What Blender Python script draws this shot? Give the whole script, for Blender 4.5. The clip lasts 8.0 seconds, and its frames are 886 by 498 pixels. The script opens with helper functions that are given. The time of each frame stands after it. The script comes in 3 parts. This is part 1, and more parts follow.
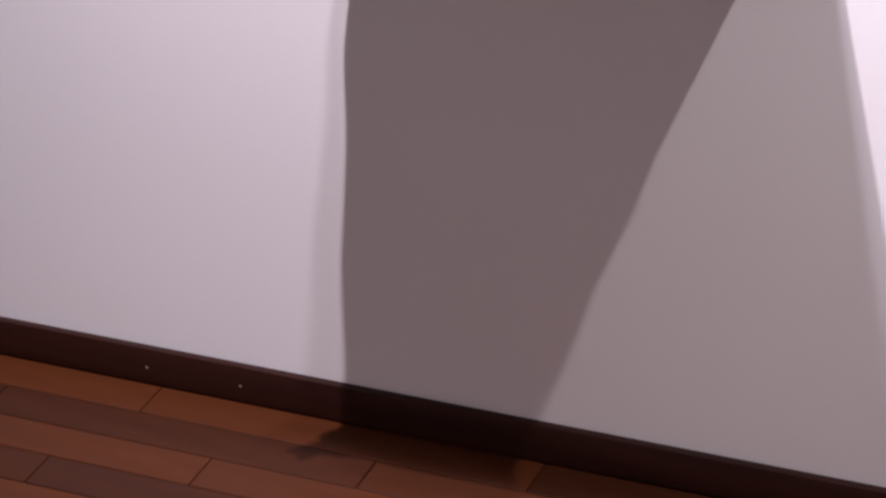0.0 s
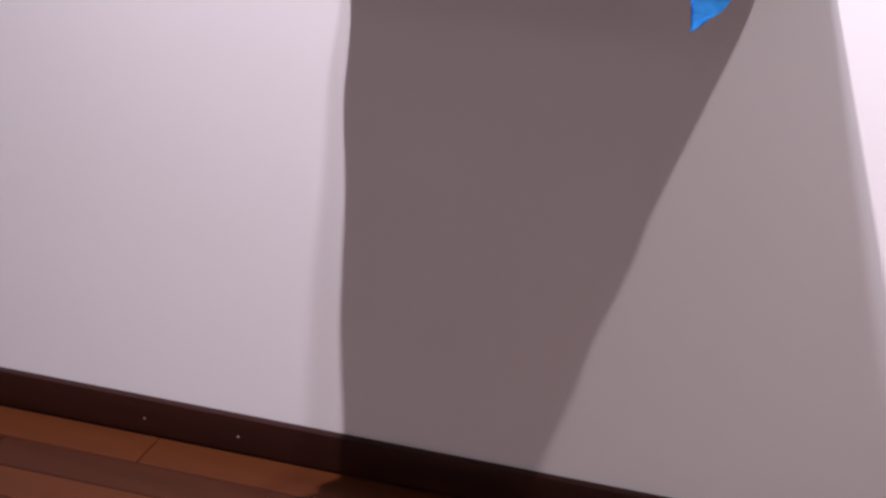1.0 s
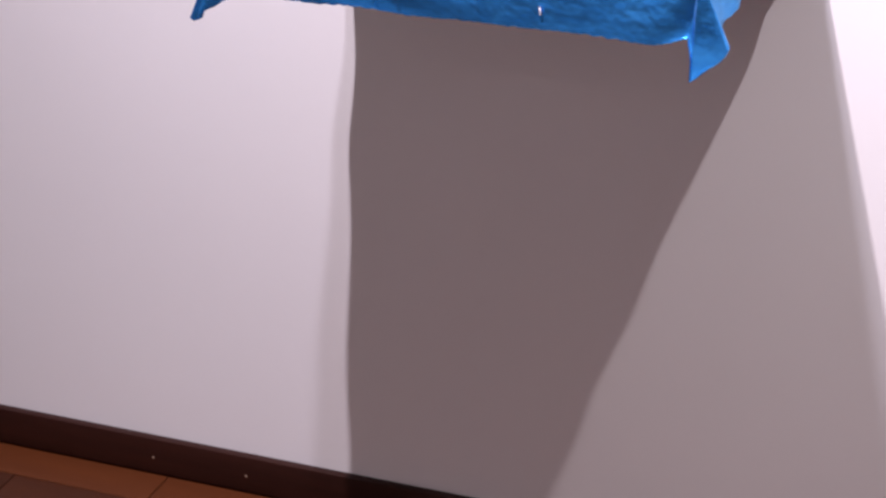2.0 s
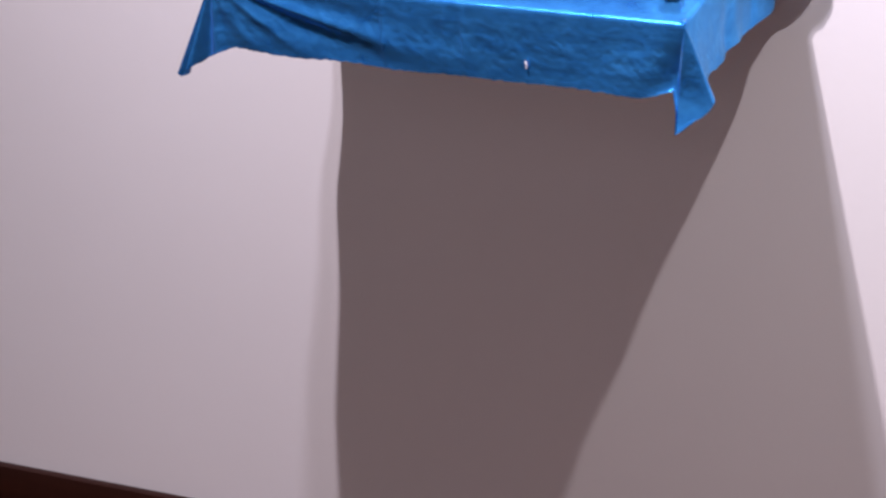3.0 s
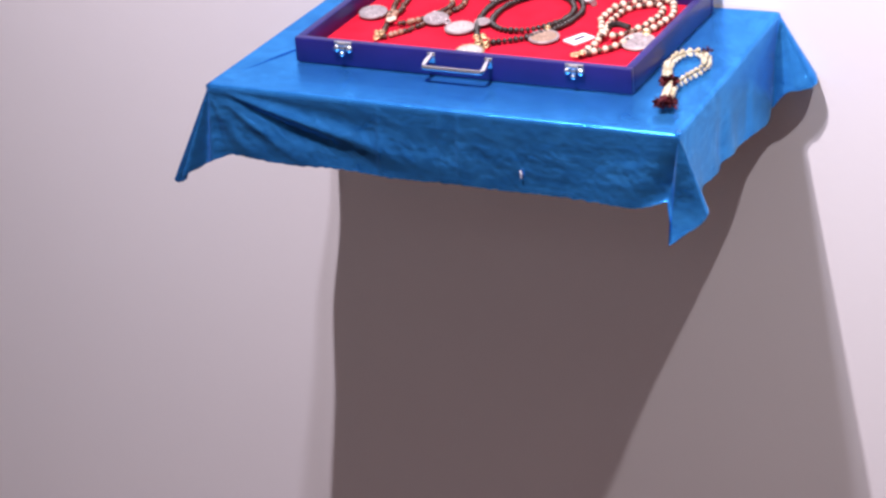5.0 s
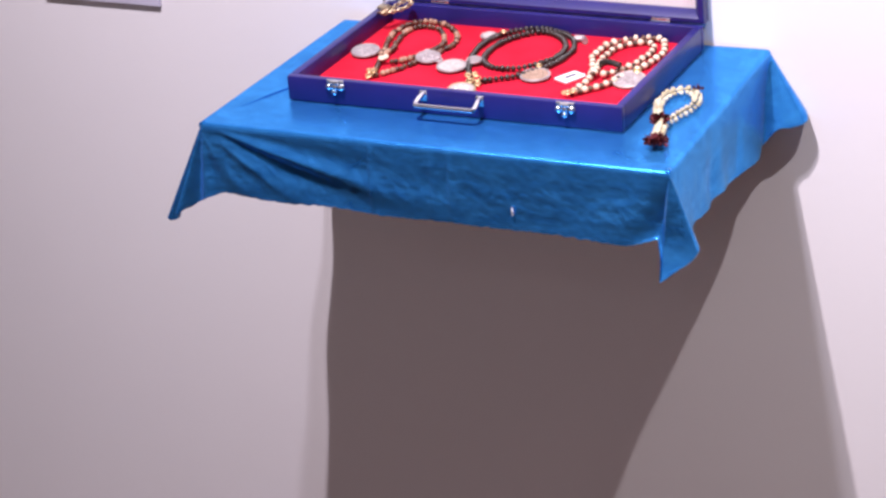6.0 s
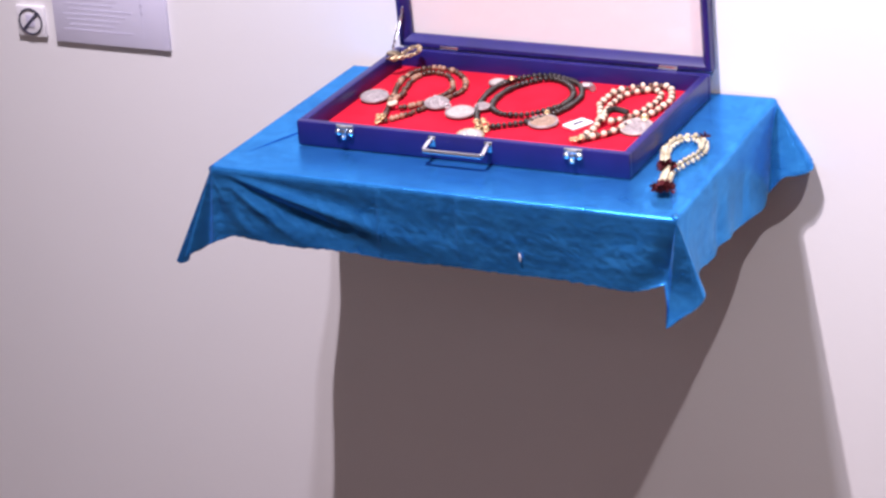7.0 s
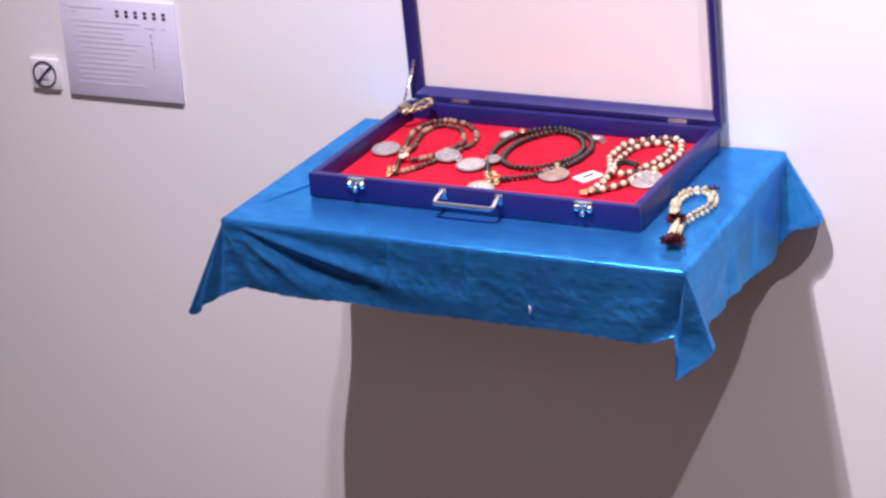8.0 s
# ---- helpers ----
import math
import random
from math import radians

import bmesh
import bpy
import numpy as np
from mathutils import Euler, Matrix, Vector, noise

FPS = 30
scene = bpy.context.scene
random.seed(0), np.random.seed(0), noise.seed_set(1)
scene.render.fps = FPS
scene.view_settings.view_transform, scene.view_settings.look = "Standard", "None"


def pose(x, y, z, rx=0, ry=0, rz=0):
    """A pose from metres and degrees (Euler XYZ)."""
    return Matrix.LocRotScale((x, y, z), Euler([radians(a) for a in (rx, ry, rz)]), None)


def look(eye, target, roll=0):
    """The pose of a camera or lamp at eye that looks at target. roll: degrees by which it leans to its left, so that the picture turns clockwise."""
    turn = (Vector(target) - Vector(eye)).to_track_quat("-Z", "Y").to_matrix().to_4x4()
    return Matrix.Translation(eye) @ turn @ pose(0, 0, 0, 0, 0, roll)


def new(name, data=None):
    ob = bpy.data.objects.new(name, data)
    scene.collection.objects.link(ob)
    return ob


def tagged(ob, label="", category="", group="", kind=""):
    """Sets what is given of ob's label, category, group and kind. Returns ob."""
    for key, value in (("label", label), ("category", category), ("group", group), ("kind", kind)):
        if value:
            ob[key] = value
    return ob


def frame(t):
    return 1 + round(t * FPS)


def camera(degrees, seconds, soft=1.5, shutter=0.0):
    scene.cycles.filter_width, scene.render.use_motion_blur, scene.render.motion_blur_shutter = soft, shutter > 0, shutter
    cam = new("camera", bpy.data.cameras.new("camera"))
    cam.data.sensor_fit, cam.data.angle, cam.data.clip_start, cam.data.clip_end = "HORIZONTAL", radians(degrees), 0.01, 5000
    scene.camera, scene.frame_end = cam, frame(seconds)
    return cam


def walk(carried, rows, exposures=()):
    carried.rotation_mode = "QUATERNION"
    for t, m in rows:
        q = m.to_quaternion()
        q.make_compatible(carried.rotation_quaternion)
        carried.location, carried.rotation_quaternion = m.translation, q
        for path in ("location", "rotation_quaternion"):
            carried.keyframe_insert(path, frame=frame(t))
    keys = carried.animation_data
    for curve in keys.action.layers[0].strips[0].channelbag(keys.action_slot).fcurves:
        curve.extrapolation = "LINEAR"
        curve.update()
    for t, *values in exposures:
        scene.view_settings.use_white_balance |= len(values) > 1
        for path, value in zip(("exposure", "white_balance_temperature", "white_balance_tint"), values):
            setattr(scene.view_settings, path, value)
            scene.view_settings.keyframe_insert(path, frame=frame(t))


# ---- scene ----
cam = camera(20.0, 8.0, soft=2.7)
PATH = [
    (0, (0.8445, -2.3201, 1.8187), (0.0779, -0.7755, 0.8057), -4.57),
    (0.5, (0.8620, -2.3245, 1.8245), (0.0869, -0.7734, 0.8290), -4.34),
    (1, (0.8472, -2.3185, 1.7985), (0.0709, -0.7505, 0.8296), -4.35),
    (1.5, (0.8638, -2.3096, 1.8232), (0.0761, -0.7456, 0.8570), -4.53),
    (2.8, (0.8644, -2.3154, 1.8379), (0.0757, -0.7295, 0.9090), -4.85),
    (3, (0.8678, -2.3140, 1.8395), (0.0785, -0.7248, 0.9169), -4.88),
    (3.5, (0.8796, -2.3005, 1.8469), (0.0781, -0.7107, 0.9358), -4.90),
    (4, (0.8829, -2.2980, 1.8431), (0.0753, -0.6957, 0.9596), -4.81),
    (4.5, (0.8762, -2.3062, 1.8397), (0.0728, -0.6903, 0.9775), -4.38),
    (6, (0.8874, -2.3143, 1.8478), (0.0821, -0.6795, 1.0261), -4.40),
    (6.5, (0.8876, -2.3260, 1.8511), (0.0804, -0.6841, 1.0435), -4.19),
    (7, (0.8883, -2.3300, 1.8519), (0.0772, -0.6802, 1.0643), -3.97),
    (7.5, (0.8923, -2.3341, 1.8544), (0.0738, -0.6789, 1.0862), -3.97),
    (8, (0.8960, -2.3381, 1.8569), (0.0705, -0.6776, 1.1076), -3.97),
]
walk(cam, [(t, look(eye, target, roll)) for t, eye, target, roll in PATH],
     exposures=[(0, 0.55), (1.0, 0.6), (1.7, 0.66), (2.8, 0.40), (3.5, 0.28), (4.6, 0.27), (6.0, 0.26), (7.0, 0.25), (8.0, 0.05)])

# ---------- light ----------
def spot(name, eye, target, watts, cone, blend, radius, colour):
    data = bpy.data.lights.new(name, "SPOT")
    data.energy, data.spot_size, data.spot_blend, data.shadow_soft_size, data.color = watts, radians(cone), blend, radius, colour
    ob = new(name, data)
    ob.matrix_world = look(eye, target)
    return ob


spot("spot_strong", (-0.162, -0.862, 2.729), (0.053, 0.009, 0.720), 202, 83, 1.0, 0.013, (1.0, 0.88, 0.995))
spot("spot_weak", (-0.077, -0.826, 2.527), (-0.023, 0.009, 0.750), 60, 94, 1.0, 0.030, (0.94, 0.87, 1.05))
spot("spot_side", (0.870, -0.759, 2.608), (0.436, 0.011, 0.419), 98, 50, 1.0, 0.017, (1.0, 0.89, 0.95))
# unseen area fill, added to wash the south wall and lift the shadows
fill_data = bpy.data.lights.new("added_fill_light", "AREA")
fill_data.shape, fill_data.size, fill_data.size_y, fill_data.energy, fill_data.color = "RECTANGLE", 3.0, 0.5, 24, (1.0, 0.85, 0.89)
new("added_fill_light", fill_data).matrix_world = look((0.0, -3.5, 2.95), (0.0, -4.4, 1.3))
world = bpy.data.worlds.new("world")
scene.world = world
world.use_nodes = True
world.node_tree.nodes["Background"].inputs[0].default_value = (0.02, 0.02, 0.022, 1)


# ---------- materials ----------
def material(name, colour, rough=0.5, metal=0.0, spec=0.5):
    m = bpy.data.materials.new(name)
    m.use_nodes = True
    n, l = m.node_tree.nodes, m.node_tree.links
    b = n["Principled BSDF"]
    b.inputs["Base Color"].default_value = (*colour, 1)
    b.inputs["Roughness"].default_value = rough
    b.inputs["Metallic"].default_value = metal
    b.inputs["Specular IOR Level"].default_value = spec
    return m, n, l, b


def textured(name, low, high, scale, rough, bump=0.0, bump_scale=None, metal=0.0, spec=0.5, stretch=(1, 1, 1), detail=6.0, distance=0.001, island=0.0):
    """Two colours mixed by broad noise and fine grain, with grain relief."""
    m, n, l, b = material(name, low, rough, metal, spec)
    co = n.new("ShaderNodeTexCoord")
    mp = n.new("ShaderNodeMapping")
    mp.inputs["Scale"].default_value = stretch
    l.new(co.outputs["Object"], mp.inputs["Vector"])
    big = n.new("ShaderNodeTexNoise")
    big.inputs["Scale"].default_value, big.inputs["Detail"].default_value = scale, detail
    l.new(mp.outputs[0], big.inputs["Vector"])
    mix = n.new("ShaderNodeMix")
    mix.data_type = "RGBA"
    mix.inputs["A"].default_value, mix.inputs["B"].default_value = (*low, 1), (*high, 1)
    fac = big.outputs["Fac"]
    if island:
        info = n.new("ShaderNodeObjectInfo")
        blend = n.new("ShaderNodeMix")
        blend.inputs["Factor"].default_value = island
        l.new(fac, blend.inputs["A"])
        l.new(info.outputs["Random"], blend.inputs["B"])
        fac = blend.outputs["Result"]
    ramp = n.new("ShaderNodeMapRange")
    ramp.inputs["From Min"].default_value, ramp.inputs["From Max"].default_value = (0.1, 0.9) if island else (0.3, 0.7)
    l.new(fac, ramp.inputs["Value"])
    l.new(ramp.outputs[0], mix.inputs["Factor"])
    l.new(mix.outputs["Result"], b.inputs["Base Color"])
    if bump:
        fine = n.new("ShaderNodeTexNoise")
        fine.inputs["Scale"].default_value, fine.inputs["Detail"].default_value = bump_scale or scale * 8, 4
        l.new(mp.outputs[0], fine.inputs["Vector"])
        bp = n.new("ShaderNodeBump")
        bp.inputs["Strength"].default_value, bp.inputs["Distance"].default_value = bump, distance
        l.new(fine.outputs["Fac"], bp.inputs["Height"])
        l.new(bp.outputs[0], b.inputs["Normal"])
    return m


M_WALL = textured("wall_paint", (0.77, 0.755, 0.765), (0.815, 0.80, 0.805), 1.3, 0.7, 0.25, 90, spec=0.3, distance=0.0008)
M_CEIL = textured("ceiling_paint", (0.5, 0.5, 0.5), (0.56, 0.56, 0.56), 1.0, 0.9)
M_BASE = textured("skirting_wood", (0.017, 0.0045, 0.003), (0.038, 0.010, 0.006), 6, 0.5, 0.3, 60, spec=0.25, stretch=(0.4, 3, 6))
M_FLOOR = textured("floor_wood", (0.032, 0.0075, 0.0022), (0.098, 0.026, 0.0065), 5, 0.5, 0.25, 70, spec=0.25, stretch=(1, 9, 1), island=0.55)
M_BOARD = textured("shelf_board", (0.5, 0.38, 0.25), (0.6, 0.47, 0.32), 8, 0.6, stretch=(1, 8, 1))
M_CASE = textured("case_leatherette", (0.010, 0.009, 0.100), (0.014, 0.012, 0.130), 30, 0.38, 0.15, 700, distance=0.0004)
M_FELT = textured("red_felt", (0.47, 0.008, 0.026), (0.56, 0.013, 0.036), 40, 0.95, 0.5, 900, spec=0.1, distance=0.0006)
M_CHROME = textured("chrome", (0.72, 0.74, 0.78), (0.82, 0.84, 0.87), 60, 0.16, metal=1.0)
M_BRASS = textured("brass", (0.48, 0.40, 0.24), (0.70, 0.60, 0.40), 200, 0.40, metal=1.0)
M_GOLD = textured("gold", (0.52, 0.38, 0.19), (0.7, 0.54, 0.3), 200, 0.42, metal=1.0)
M_PAPER = textured("paper", (0.66, 0.64, 0.79), (0.71, 0.69, 0.83), 14, 0.75, spec=0.2)
M_PRINT = textured("pale_print", (0.57, 0.55, 0.69), (0.64, 0.62, 0.755), 90, 0.8, spec=0.1)
M_INK = textured("dark_print", (0.03, 0.03, 0.06), (0.055, 0.05, 0.09), 90, 0.7, spec=0.2)
M_CARD = textured("foam_card", (0.78, 0.76, 0.80), (0.83, 0.81, 0.84), 20, 0.7, spec=0.2)


def cloth_material():
    """Worn satin with a pile: mottled sheen, fine crush marks, pale scuffs."""
    m, n, l, b = material("blue_satin_cloth", (0.012, 0.13, 0.37), 0.30, 0.76, 0.3)
    for key, value in (("Specular Tint", (0.40, 0.78, 1.0, 1)), ("Sheen Weight", 0.25), ("Sheen Roughness", 0.38), ("Sheen Tint", (0.34, 0.68, 1.0, 1))):
        b.inputs[key].default_value = value
    co = n.new("ShaderNodeTexCoord")
    mp = n.new("ShaderNodeMapping")
    mp.inputs["Scale"].default_value = (1, 1, 2.0)
    l.new(co.outputs["Object"], mp.inputs["Vector"])

    def noise_tex(scale, detail, rough, distort=0.0):
        t = n.new("ShaderNodeTexNoise")
        t.inputs["Scale"].default_value, t.inputs["Detail"].default_value, t.inputs["Roughness"].default_value, t.inputs["Distortion"].default_value = scale, detail, rough, distort
        l.new(mp.outputs[0], t.inputs["Vector"])
        return t.outputs["Fac"]

    def ranged(value, a, b_, c, d):
        t = n.new("ShaderNodeMapRange")
        for key, v in (("From Min", a), ("From Max", b_), ("To Min", c), ("To Max", d)):
            t.inputs[key].default_value = v
        l.new(value, t.inputs["Value"])
        return t.outputs[0]

    def mixed(fac, a, b_):
        t = n.new("ShaderNodeMix")
        t.data_type = "RGBA"
        for key, v in (("A", a), ("B", b_)):
            if isinstance(v, tuple):
                t.inputs[key].default_value = (*v, 1)
            else:
                l.new(v, t.inputs[key])
        l.new(fac, t.inputs["Factor"])
        return t.outputs["Result"]

    blotch = noise_tex(34, 10, 0.78, 0.8)
    crush = noise_tex(85, 8, 0.7, 1.5)
    scuff = noise_tex(150, 6, 0.6, 3.0)
    wide = noise_tex(5, 3, 0.5)
    base = mixed(ranged(blotch, 0.30, 0.70, 0, 1), (0.012, 0.135, 0.45), (0.064, 0.410, 1.0))
    base = mixed(ranged(wide, 0.35, 0.65, 0, 0.35), base, (0.022, 0.210, 0.66))
    base = mixed(ranged(scuff, 0.60, 0.76, 0, 0.5), base, (0.16, 0.42, 0.80))
    l.new(base, b.inputs["Base Color"])
    l.new(ranged(blotch, 0.3, 0.7, 0.29, 0.19), b.inputs["Roughness"])
    b1, b2 = n.new("ShaderNodeBump"), n.new("ShaderNodeBump")
    b1.inputs["Strength"].default_value, b1.inputs["Distance"].default_value = 0.36, 0.0010
    b2.inputs["Strength"].default_value, b2.inputs["Distance"].default_value = 0.2, 0.0003
    l.new(crush, b1.inputs["Height"])
    l.new(noise_tex(1100, 2, 0.5), b2.inputs["Height"])
    l.new(b1.outputs[0], b2.inputs["Normal"])
    l.new(b2.outputs[0], b.inputs["Normal"])
    return m


M_CLOTH = cloth_material()


def glass_material():
    """Thin clear pane: light passes straight through, with a mirror gloss on top."""
    m, n, l, b = material("clear_glass", (0.97, 0.96, 0.96), 0.02)
    clear, gloss, mix = n.new("ShaderNodeBsdfTransparent"), n.new("ShaderNodeBsdfGlossy"), n.new("ShaderNodeMixShader")
    clear.inputs["Color"].default_value = (1.0, 0.985, 0.98, 1)
    gloss.inputs["Roughness"].default_value = 0.02
    mix.inputs[0].default_value = 0.02
    l.new(clear.outputs[0], mix.inputs[1])
    l.new(gloss.outputs[0], mix.inputs[2])
    l.new(mix.outputs[0], n["Material Output"].inputs["Surface"])
    return m


M_GLASS = glass_material()


# ---------- mesh helpers ----------
def add_box(bm, x0, x1, y0, y1, z0, z1, bevel=0.0, m=None, segments=2):
    r = bmesh.ops.create_cube(bm, size=1)
    vs = r["verts"]
    bmesh.ops.scale(bm, vec=(x1 - x0, y1 - y0, z1 - z0), verts=vs)
    bmesh.ops.translate(bm, vec=((x0 + x1) / 2, (y0 + y1) / 2, (z0 + z1) / 2), verts=vs)
    if bevel:
        es = list({e for v in vs for e in v.link_edges})
        out = bmesh.ops.bevel(bm, geom=es, offset=bevel, segments=segments, profile=0.5, affect="EDGES")
        vs = list({v for f in out["faces"] for v in f.verts} | {v for v in vs if v.is_valid})
    if m is not None:
        bmesh.ops.transform(bm, matrix=m, verts=vs)
    return vs


def add_disc(bm, radius, thick, m, n=24, bevel=0.0, rx=1.0):
    """A round plate with an eased rim, its axis along z."""
    prof = [(0, 0), (radius - bevel, 0), (radius, bevel), (radius, thick - bevel), (radius - bevel, thick), (0, thick)] if bevel else [(0, 0), (radius, 0), (radius, thick), (0, thick)]
    lathe(bm, prof, m, n, rx)


def lathe(bm, prof, m, n=20, rx=1.0):
    rings = []
    for r, z in prof:
        if r == 0:
            rings.append([bm.verts.new(m @ Vector((0, 0, z)))])
        else:
            rings.append([bm.verts.new(m @ Vector((rx * r * math.cos(a * math.tau / n), r * math.sin(a * math.tau / n), z))) for a in range(n)])
    for a, b in zip(rings, rings[1:]):
        for i in range(n):
            j = (i + 1) % n
            if len(a) == 1 and len(b) > 1:
                bm.faces.new((a[0], b[j], b[i]))
            elif len(b) == 1 and len(a) > 1:
                bm.faces.new((a[i], a[j], b[0]))
            elif len(a) > 1:
                bm.faces.new((a[i], a[j], b[j], b[i]))


def add_tube(bm, pts, radius, n=10, closed=False):
    pts = [Vector(p) for p in pts]
    rings, up = [], Vector((0.13, 0.21, 0.97))
    for i, p in enumerate(pts):
        a = pts[i - 1] if i or closed else p
        b = pts[(i + 1) % len(pts)] if i + 1 < len(pts) or closed else p
        d = (b - a).normalized()
        u = d.cross(up).normalized()
        w = u.cross(d)
        rings.append([bm.verts.new(p + radius * (u * math.cos(k * math.tau / n) + w * math.sin(k * math.tau / n))) for k in range(n)])
    pairs = list(zip(rings, rings[1:])) + ([(rings[-1], rings[0])] if closed else [])
    for a, b in pairs:
        for k in range(n):
            bm.faces.new((a[k], a[(k + 1) % n], b[(k + 1) % n], b[k]))
    if not closed:
        bm.faces.new(rings[0][::-1])
        bm.faces.new(rings[-1])


def finish(name, bm, mat, smooth=40, turn=True):
    if turn:
        bmesh.ops.recalc_face_normals(bm, faces=bm.faces)
    me = bpy.data.meshes.new(name)
    bm.to_mesh(me)
    bm.free()
    me.materials.append(mat)
    if smooth:
        me.shade_smooth()
        me.set_sharp_from_angle(angle=radians(smooth))
    return me


def part(name, bm, mat, parent, label="", smooth=40):
    ob = new(name, finish(name, bm, mat, smooth))
    ob.parent = parent
    return tagged(ob, label)


def empty(name, at, label, category, group="", turn=0.0):
    ob = new(name)
    ob.empty_display_size = 0.05
    ob.matrix_world = pose(*at, 0, 0, turn)
    return tagged(ob, label, category, group)


def spline(pts, n, closed=False):
    """Points on a smooth line through pts."""
    pts = [Vector(p) for p in pts]
    k, out = len(pts), []
    spans = k if closed else k - 1
    for i in range(spans):
        p = [pts[(i + d) % k] if closed else pts[min(max(i + d, 0), k - 1)] for d in (-1, 0, 1, 2)]
        for s in range(n):
            t = s / n
            out.append(0.5 * (2 * p[1] + (p[2] - p[0]) * t + (2 * p[0] - 5 * p[1] + 4 * p[2] - p[3]) * t * t + (3 * p[1] - p[0] - 3 * p[2] + p[3]) * t ** 3))
    return out if closed else out + [pts[-1]]


def even(pts, step):
    """Points at even steps along a line of points."""
    out, left = [pts[0]], step
    for a, b in zip(pts, pts[1:]):
        d, run = (b - a).length, 0.0
        while d - run >= left:
            run += left
            out.append(a.lerp(b, run / d))
            left = step
        left -= d - run
    return out


# ---------- room ----------
FLOOR, CEILING, WALL = -0.007, 3.1, 0.034
W, E, S = -2.4, 2.3, -4.4


def slab(name, x0, x1, y0, y1, z0, z1, mat, label, category):
    bm = bmesh.new()
    add_box(bm, x0, x1, y0, y1, z0, z1)
    return tagged(new(name, finish(name, bm, mat, 0)), label, category, kind="structure")


slab("wall_north", W - 0.15, E + 0.15, WALL, WALL + 0.15, FLOOR - 0.1, CEILING, M_WALL, "plain off-white painted gallery wall with soft lamp light", "wall")
slab("wall_south", W - 0.15, E + 0.15, S - 0.15, S, FLOOR - 0.1, CEILING, M_WALL, "plain off-white painted wall closing the room", "wall")
slab("wall_west", W - 0.15, W, S, WALL, FLOOR - 0.1, CEILING, M_WALL, "plain off-white painted side wall", "wall")
slab("wall_east", E, E + 0.15, S, WALL, FLOOR - 0.1, CEILING, M_WALL, "plain off-white painted side wall", "wall")
slab("ceiling", W - 0.15, E + 0.15, S - 0.15, WALL + 0.15, CEILING, CEILING + 0.12, M_CEIL, "plain grey-white ceiling", "ceiling")
floor = slab("floor", W, E, S, WALL, FLOOR - 0.1, FLOOR - 0.004, M_BASE, "reddish-brown wooden plank floor with narrow dark joints", "floor")

# skirting board with an eased top edge
bm = bmesh.new()
add_box(bm, W, E, WALL - 0.012, WALL - 0.0005, FLOOR, 0.0488, 0.002)
tagged(new("baseboard", finish("baseboard", bm, M_BASE)), "dark brown wooden skirting board along the wall", "baseboard", kind="structure")

# ---------- shelf and cloth ----------
TOP = 0.944
shelf = empty("wall_shelf", (0, 0, TOP - 0.004), "plain wooden wall shelf hidden under the blue cloth", "shelf")
bm = bmesh.new()
add_box(bm, -0.357, 0.121, -0.297, WALL - 0.022, -0.024, -0.001, 0.003)
part("board", bm, M_BOARD, shelf)
for x in (-0.27, 0.04):
    bm = bmesh.new()
    add_box(bm, x - 0.010, x + 0.010, -0.16, WALL - 0.001, -0.034, -0.024, 0.002)
    add_box(bm, x - 0.010, x + 0.010, WALL - 0.011, WALL - 0.001, -0.08, -0.024, 0.002)
    part("bracket", bm, M_CHROME, shelf)


